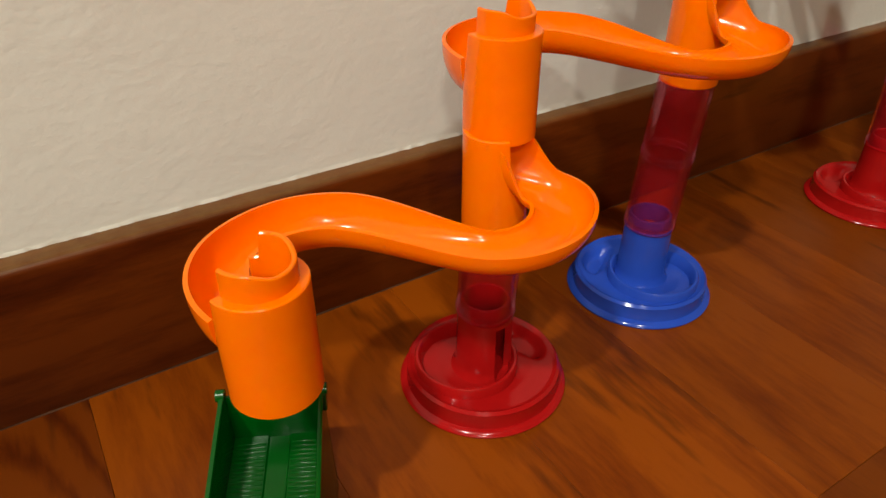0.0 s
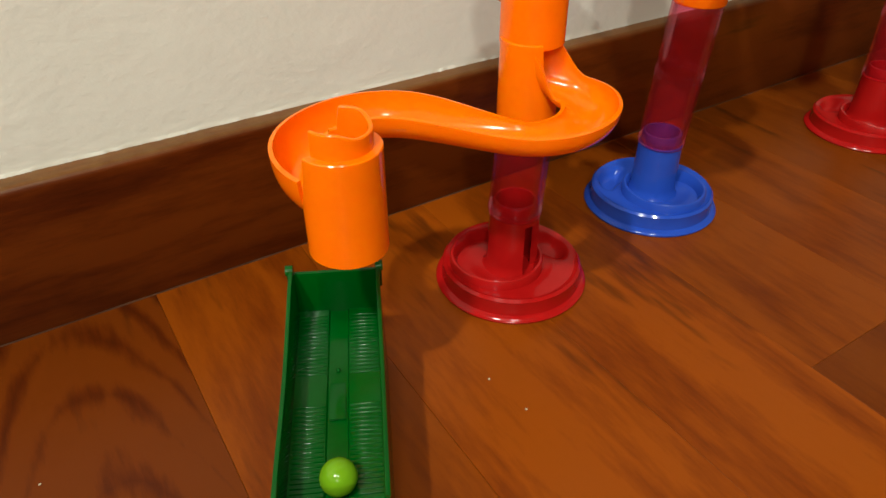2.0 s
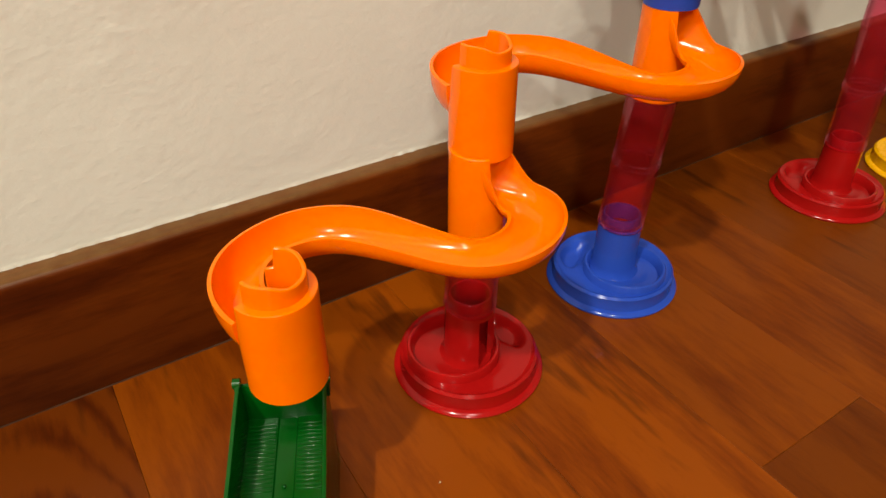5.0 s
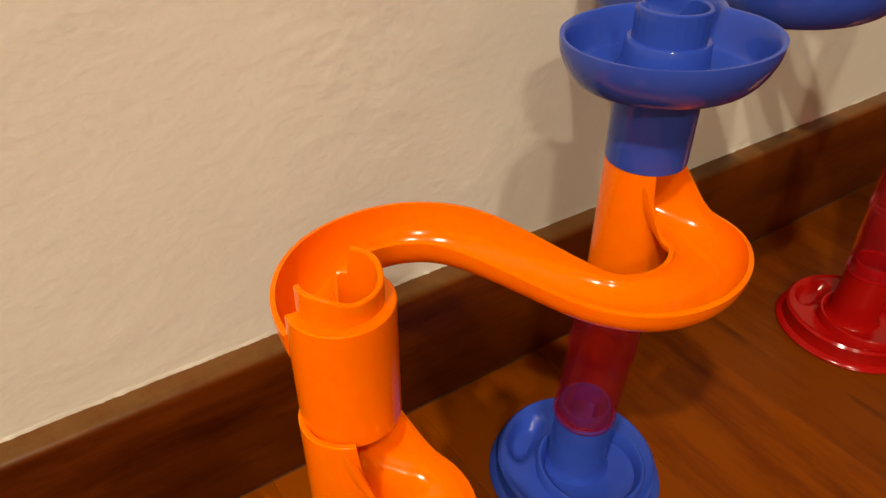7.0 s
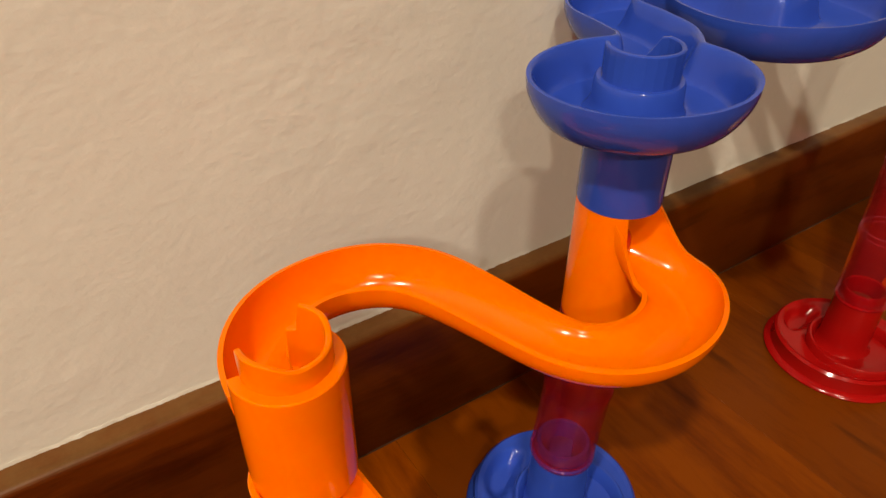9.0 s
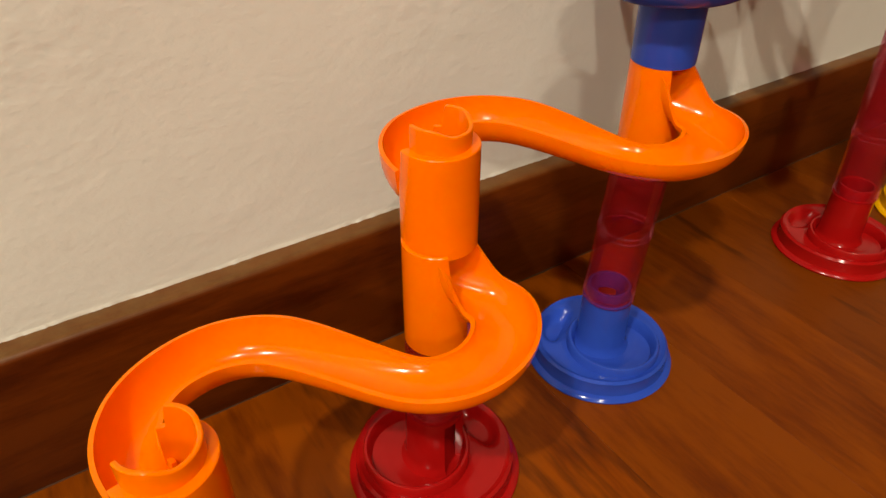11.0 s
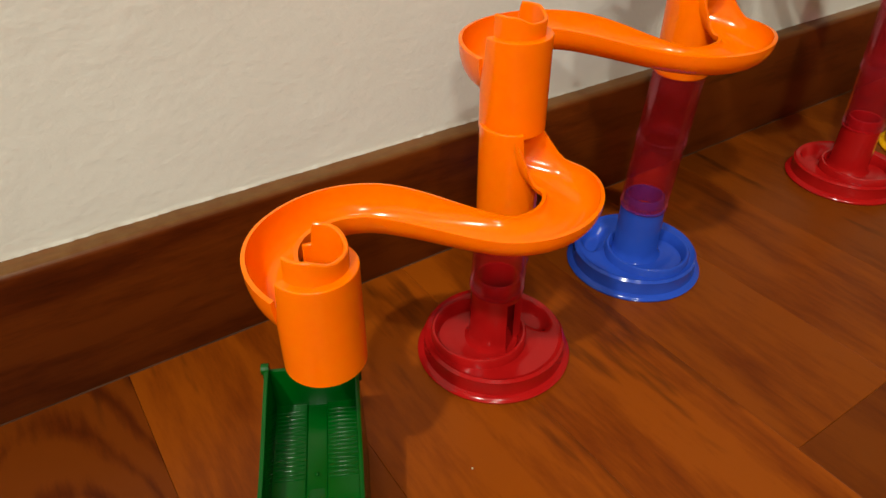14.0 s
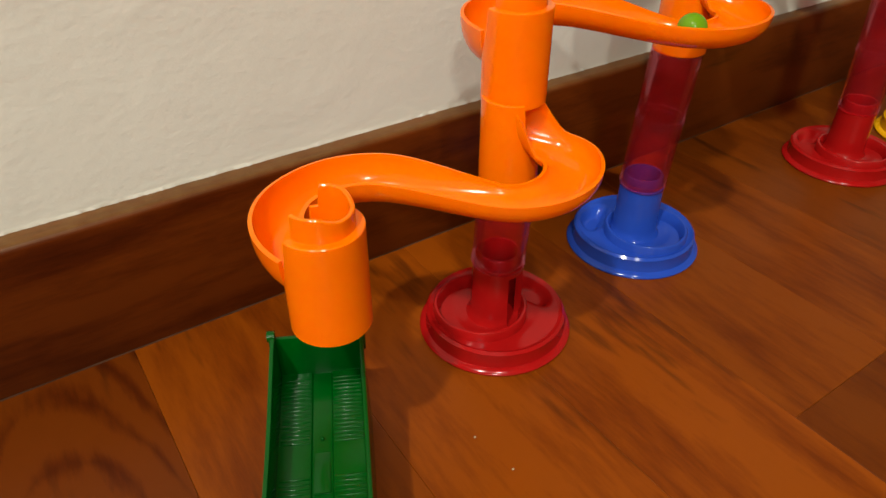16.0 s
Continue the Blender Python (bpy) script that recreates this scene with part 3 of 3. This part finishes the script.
def zigzag_track():
    top = new("zigzag_track")
    bx, by = FAR_BLUE
    part("socket", lathe(bmesh.new(), [(0.0112, 0.166), (0.0129, 0.166), (0.0131, 0.167), (0.0131, 0.1935), (0.0112, 0.1935)], 72, None, FAR_BLUE), BLUE, top)
    part("pan", zigzag_pan(), BLUE, top)
    boss = [(0.0096, 0.1935), (0.0150, 0.1946), (0.0136, 0.1962), (0.0128, 0.1990), (0.0125, 0.2038), (0.0120, 0.2046), (0.0096, 0.2046)]
    part("boss", lathe(bmesh.new(), boss, 72, None, FAR_BLUE), BLUE, top)

    def bite(a):
        return 0.2140 - 0.0085 * smooth01((62 - away(a, 70)) / 40)
    bm = shell_tube(bmesh.new(), 0.0108, 0.0094, 0.2036, 0.2140, bite, 24)
    bmesh.ops.translate(bm, vec=(bx, by, 0), verts=bm.verts[:])
    part("collar", bm, BLUE, top, smooth=12)
    part("far_socket", lathe(bmesh.new(), [(0.0112, 0.1622), (0.0129, 0.1622), (0.0131, 0.1632), (0.0131, 0.1900), (0.0145, 0.1960), (0.0150, 0.2110), (0.0140, 0.2110), (0.0112, 0.1980)], 64, None, FAR_RED), BLUE, top)
    return tagged(top, "glossy blue plastic zigzag marble track with a round funnel bowl", "marble track")


zigzag_track()


# ---- green catching tray ----
def tray():
    """A ribbed tray; its own x runs along it from the back to the front, z up."""
    top = new("catch_tray")
    L, W, T = 0.098, 0.0177, 0.0014

    def rim(x):
        return 0.0545 - 0.0140 * x / L + 0.0016 * math.cos(2 * math.pi * x / L)

    def bed(x):
        return 0.0330 - 0.0080 * x / L

    for side in (-1, 1):
        bm = bmesh.new()
        loops = []
        for k in range(25):
            x = L * k / 24
            a, b = side * W, side * (W - T)
            loops.append([(x, side * (W + 0.0012), 0.0003), (x, a, rim(x) - 0.002), (x, a + side * 0.0004, rim(x) - 0.0004), (x, a - side * 0.0004, rim(x)), (x, b + side * 0.0003, rim(x)), (x, b, rim(x) - 0.0005), (x, b, 0.0003)])
        strip(bm, loops)
        part("side_wall", bm, GREEN, top)
    bm = bmesh.new()
    box(bm, -T, T * 0.4, -W, W, 0.0003, rim(0) - 0.003, 0.0004)
    part("back_wall", bm, GREEN, top)
    bm = bmesh.new()
    box(bm, L - T, L + 0.0004, -W, W, 0.0003, rim(L) - 0.0015, 0.0004)
    part("front_wall", bm, GREEN, top)
    bm = bmesh.new()
    loops = []
    for k in range(13):
        x = (L - T) * k / 12
        loops.append([(x, -W + T, bed(x)), (x, -0.0042, bed(x)), (x, -0.0036, bed(x) - 0.0008), (x, 0.0036, bed(x) - 0.0008), (x, 0.0042, bed(x)), (x, W - T, bed(x)), (x, W - T, bed(x) - 0.002), (x, -W + T, bed(x) - 0.002)])
    strip(bm, loops)
    part("bed", bm, GREEN, top)
    rib_mesh = None
    for side in (-1, 1):
        for k in range(44):
            x = 0.004 + k * 0.0019
            if 0.036 < x < 0.049:
                continue
            if rib_mesh is None:
                bm = bmesh.new()
                box(bm, -0.00045, 0.00045, -0.0056, 0.0056, -0.0004, 0.0005, 0.0002, 1)
                ob = part("rib", bm, GREEN, top)
                rib_mesh = ob.data
            else:
                ob = new("rib", rib_mesh)
                ob.parent = top
            ob.location = (x, side * 0.0101, bed(x))
    bm = bmesh.new()
    box(bm, 0.0360, 0.0560, -0.0030, 0.0030, bed(0.046) - 0.0012, bed(0.046) - 0.0002, 0.0002)
    part("label_pad", bm, GREEN, top)
    bm = bmesh.new()
    bmesh.ops.create_uvsphere(bm, u_segments=10, v_segments=6, radius=0.0009)
    ob = part("pip", bm, GREEN, top)
    ob.location = (0.033, 0, bed(0.033))
    for side in (-1, 1):
        bm = bmesh.new()
        bmesh.ops.create_cone(bm, cap_ends=True, segments=20, radius1=0.0022, radius2=0.0022, depth=0.0030)
        bmesh.ops.rotate(bm, matrix=Matrix.Rotation(radians(90), 3, "X"), verts=bm.verts[:])
        ob = part("hinge_pin", bm, GREEN, top)
        ob.location = (0.0005, side * (W + 0.0002), rim(0) - 0.001)
        bm = bmesh.new()
        box(bm, -0.0016, 0.0030, side * W - 0.0012, side * W + 0.0012, rim(0) - 0.010, rim(0) - 0.001, 0.0005)
        part("hinge_lug", bm, GREEN, top)
    return tagged(top, "dark green ribbed plastic tray catching the marbles on the floor", "tray")


TRAY_TURN = 243.6
TRAY_BACK = (0.0413, 0.1800)
tray().matrix_basis = pose(TRAY_BACK[0], TRAY_BACK[1], 0, 0, 0, TRAY_TURN)


def in_tray(x, y, z):
    v = pose(TRAY_BACK[0], TRAY_BACK[1], 0, 0, 0, TRAY_TURN) @ Vector((x, y, z))
    return (v.x, v.y, v.z)


# ---- yellow base beyond the far tower ----
tower_base(YELLOW, 30, (0.5560, 0.1750), "shiny yellow plastic round tower base standing behind a red one")

# ---- marbles ----
R_BALL = 0.0064


def marble(material, label):
    bm = bmesh.new()
    bmesh.ops.create_uvsphere(bm, u_segments=40, v_segments=24, radius=R_BALL)
    return tagged(mesh_ob("marble", bm, material, 180), label, "marble", "marbles")


green_rest = marble(LIME, "opaque lime-green marble lying at the end of the green tray")
green_rest.location = in_tray(0.0828, 0.0012, 0.0261 + R_BALL - 0.0006)
red_ball = marble(SCARLET, "opaque red marble rolling down the marble run")
green_ball = marble(LIME, "opaque lime-green marble rolling down the marble run")

# ---- crumbs on the floor ----
crumb_bm = bmesh.new()
bmesh.ops.create_icosphere(crumb_bm, subdivisions=1, radius=0.0006)
for v in crumb_bm.verts:
    v.co = v.co * (0.7 + 0.5 * rng.random())
    v.co.z = v.co.z * 0.5 + 0.0004
crumb = mesh_ob("crumb", crumb_bm, FLAKE, 0)
crumb.location = (0.0936, 0.1153, 0)
tagged(crumb, "tiny pale crumb of plaster on the floorboards", "crumb", "crumbs")
for x, y in ((-0.0840, 0.1848), (0.0901, 0.1375)):
    tagged(copy_thing(crumb, pose(x, y, 0, 0, 0, 70)), "tiny pale crumb of plaster on the floorboards", "crumb", "crumbs")

# ---- ceiling lamps ----
for x, y, wide, _w in LAMPS:
    lamp = new("ceiling_downlight")
    lamp.location = (x, y, ROOM_TOP)
    part("ring", lathe(bmesh.new(), [(wide / 2 + 0.01, -0.001), (wide / 2 + 0.025, -0.001), (wide / 2 + 0.025, -0.010), (wide / 2 + 0.015, -0.014), (wide / 2 + 0.01, -0.012)], 40), LAMP_METAL, lamp)
    tagged(lamp, "round recessed ceiling downlight with a metal ring", "ceiling lamp", "ceiling lamps")

# ---- floor planks ----
PLANK, FIRST = 0.0785, -0.0190
plank_meshes = {}


def plank(x0, y0, y1, material):
    key = (round(y1 - y0, 4), material.name)
    if key not in plank_meshes:
        bm = bmesh.new()
        box(bm, 0.00005, PLANK - 0.00005, 0.00005, key[0] - 0.00005, -0.0016, 0.0, 0.00018, 1)
        ob = mesh_ob("plank", bm, material, 0)
        plank_meshes[key] = ob.data
    else:
        ob = new("plank", plank_meshes[key])
    ob.parent = floor
    ob.location = (x0, y0, 0)


LONG = 0.62
for k in range(-28, 26):
    x0 = FIRST + k * PLANK
    if x0 < X0 or x0 + PLANK > X1:
        continue
    y1 = WALL_Y
    first = 0.217 if k == 3 else (0.30, 0.40, 0.34, 0.42, 0.25)[k % 5]
    while y1 > Y0 + 0.01:
        y0 = max(Y0, y1 - first)
        # beyond board 4 the dark wood stands in for light falloff; board 3 is darker itself
        plank(x0, y0, y1, ARCH_WOOD if k in (-1, -2, -4) else DARK_SHADED_WOOD if k > 4 or (k == 3 and y1 < 0.1) else PLANK_WOOD)
        y1, first = y0, LONG


# ---- what moves ----
def bank(f):
    """How far a marble climbs the outer side of the hook, 0 to 1."""
    return smooth01((f - 0.40) / 0.15) * (1 - smooth01((f - 0.86) / 0.12))


def ride_line():
    total = SLIDE[-1][2]
    out = []
    for x, y, s, h in SLIDE:
        f = s / total
        d = slide_taper(f) * (1 - smooth01((f - 0.88) / 0.12)) + 0.0018 * bank(f)
        out.append((x + math.sin(h) * d, y - math.cos(h) * d, s, h))
    return out


RIDE = ride_line()


def on_slide(m, s):
    """The marble's place s metres along a slide that stands at m."""
    x, y = along_path(RIDE, s)
    f = s / SLIDE[-1][2]
    return pose(*(m @ Vector((x, y, slide_floor(f) + R_BALL + 0.0014 * bank(f)))))


def on_zig(s):
    x, y = along_path(ZIG, s)
    return pose(x, y, zig_floor(s / ZIG_LEN) + zig_tilt(x, y) + R_BALL)


def motions():
    high, low = between(MID_TOP, FAR_BLUE, Z_HIGH), between(NEAR, MID, Z_LOW)
    total = SLIDE[-1][2]
    rows = [(0.0, on_zig(0.302)), (6.4, on_zig(0.302)), (6.9, on_zig(0.288)), (7.25, on_zig(0.256)), (7.6, on_zig(0.186)), (7.7, on_zig(0.159)), (7.8, on_zig(0.129)), (7.9, on_zig(0.104)),
            (8.0, on_zig(0.078)), (8.1, on_zig(0.055)), (8.2, on_zig(0.028))]
    bx, by = FAR_BLUE
    for k, t in enumerate((8.32, 8.42, 8.52, 8.62, 8.72)):
        a = radians(20 - 62 * k)
        rows.append((t, pose(bx + 0.0195 * math.cos(a), by + 0.0195 * math.sin(a), 0.2042)))
    rows += [(8.82, pose(bx + 0.006, by + 0.012, 0.2085)), (8.9, pose(bx, by, 0.196)), (9.0, pose(bx, by, 0.150))]
    for k in range(1, 7):
        rows.append((9.0 + 0.1 * k, on_slide(high, total * k / 7)))
    rows += [(9.72, pose(MID[0], MID[1], 0.140)), (9.8, pose(MID[0], MID[1], 0.112))]
    rows += [(10.0, on_slide(low, 0.034)), (10.2, on_slide(low, 0.074)), (10.4, on_slide(low, 0.1185)), (10.5, on_slide(low, 0.138)), (10.6, on_slide(low, 0.163)), (10.7, on_slide(low, 0.190)), (10.78, on_slide(low, total - 0.001))]
    rows += [(10.88, pose(NEAR[0], NEAR[1], 0.060)), (10.94, pose(NEAR[0] - 0.002, NEAR[1] - 0.002, 0.0385)), (11.2, pose(*in_tray(0.055, -0.004, 0.0368))), (11.4, pose(*in_tray(0.0765, -0.0052, 0.0336))),
             (11.7, pose(*in_tray(0.0760, -0.0054, 0.0338))), (16.0, pose(*in_tray(0.0760, -0.0054, 0.0338)))]
    walk(red_ball, rows)
    rows = [(0.0, on_zig(0.320)), (13.2, on_zig(0.320)), (13.8, on_zig(0.280)), (14.2, on_zig(0.190)), (14.5, on_zig(0.110)), (14.8, on_zig(0.028))]
    for k, t in enumerate((14.9, 15.0, 15.1, 15.2)):
        a = radians(20 - 72 * k)
        rows.append((t, pose(bx + 0.0195 * math.cos(a), by + 0.0195 * math.sin(a), 0.2042)))
    rows += [(15.3, pose(bx + 0.006, by + 0.012, 0.2085)), (15.4, pose(bx, by, 0.190)), (15.5, pose(bx, by, 0.150)), (15.6, on_slide(high, 0.012)), (15.7, on_slide(high, 0.022)), (15.8, on_slide(high, 0.032)),
             (15.9, on_slide(high, 0.050)), (16.0, on_slide(high, 0.0745))]
    walk(green_ball, rows)


motions()
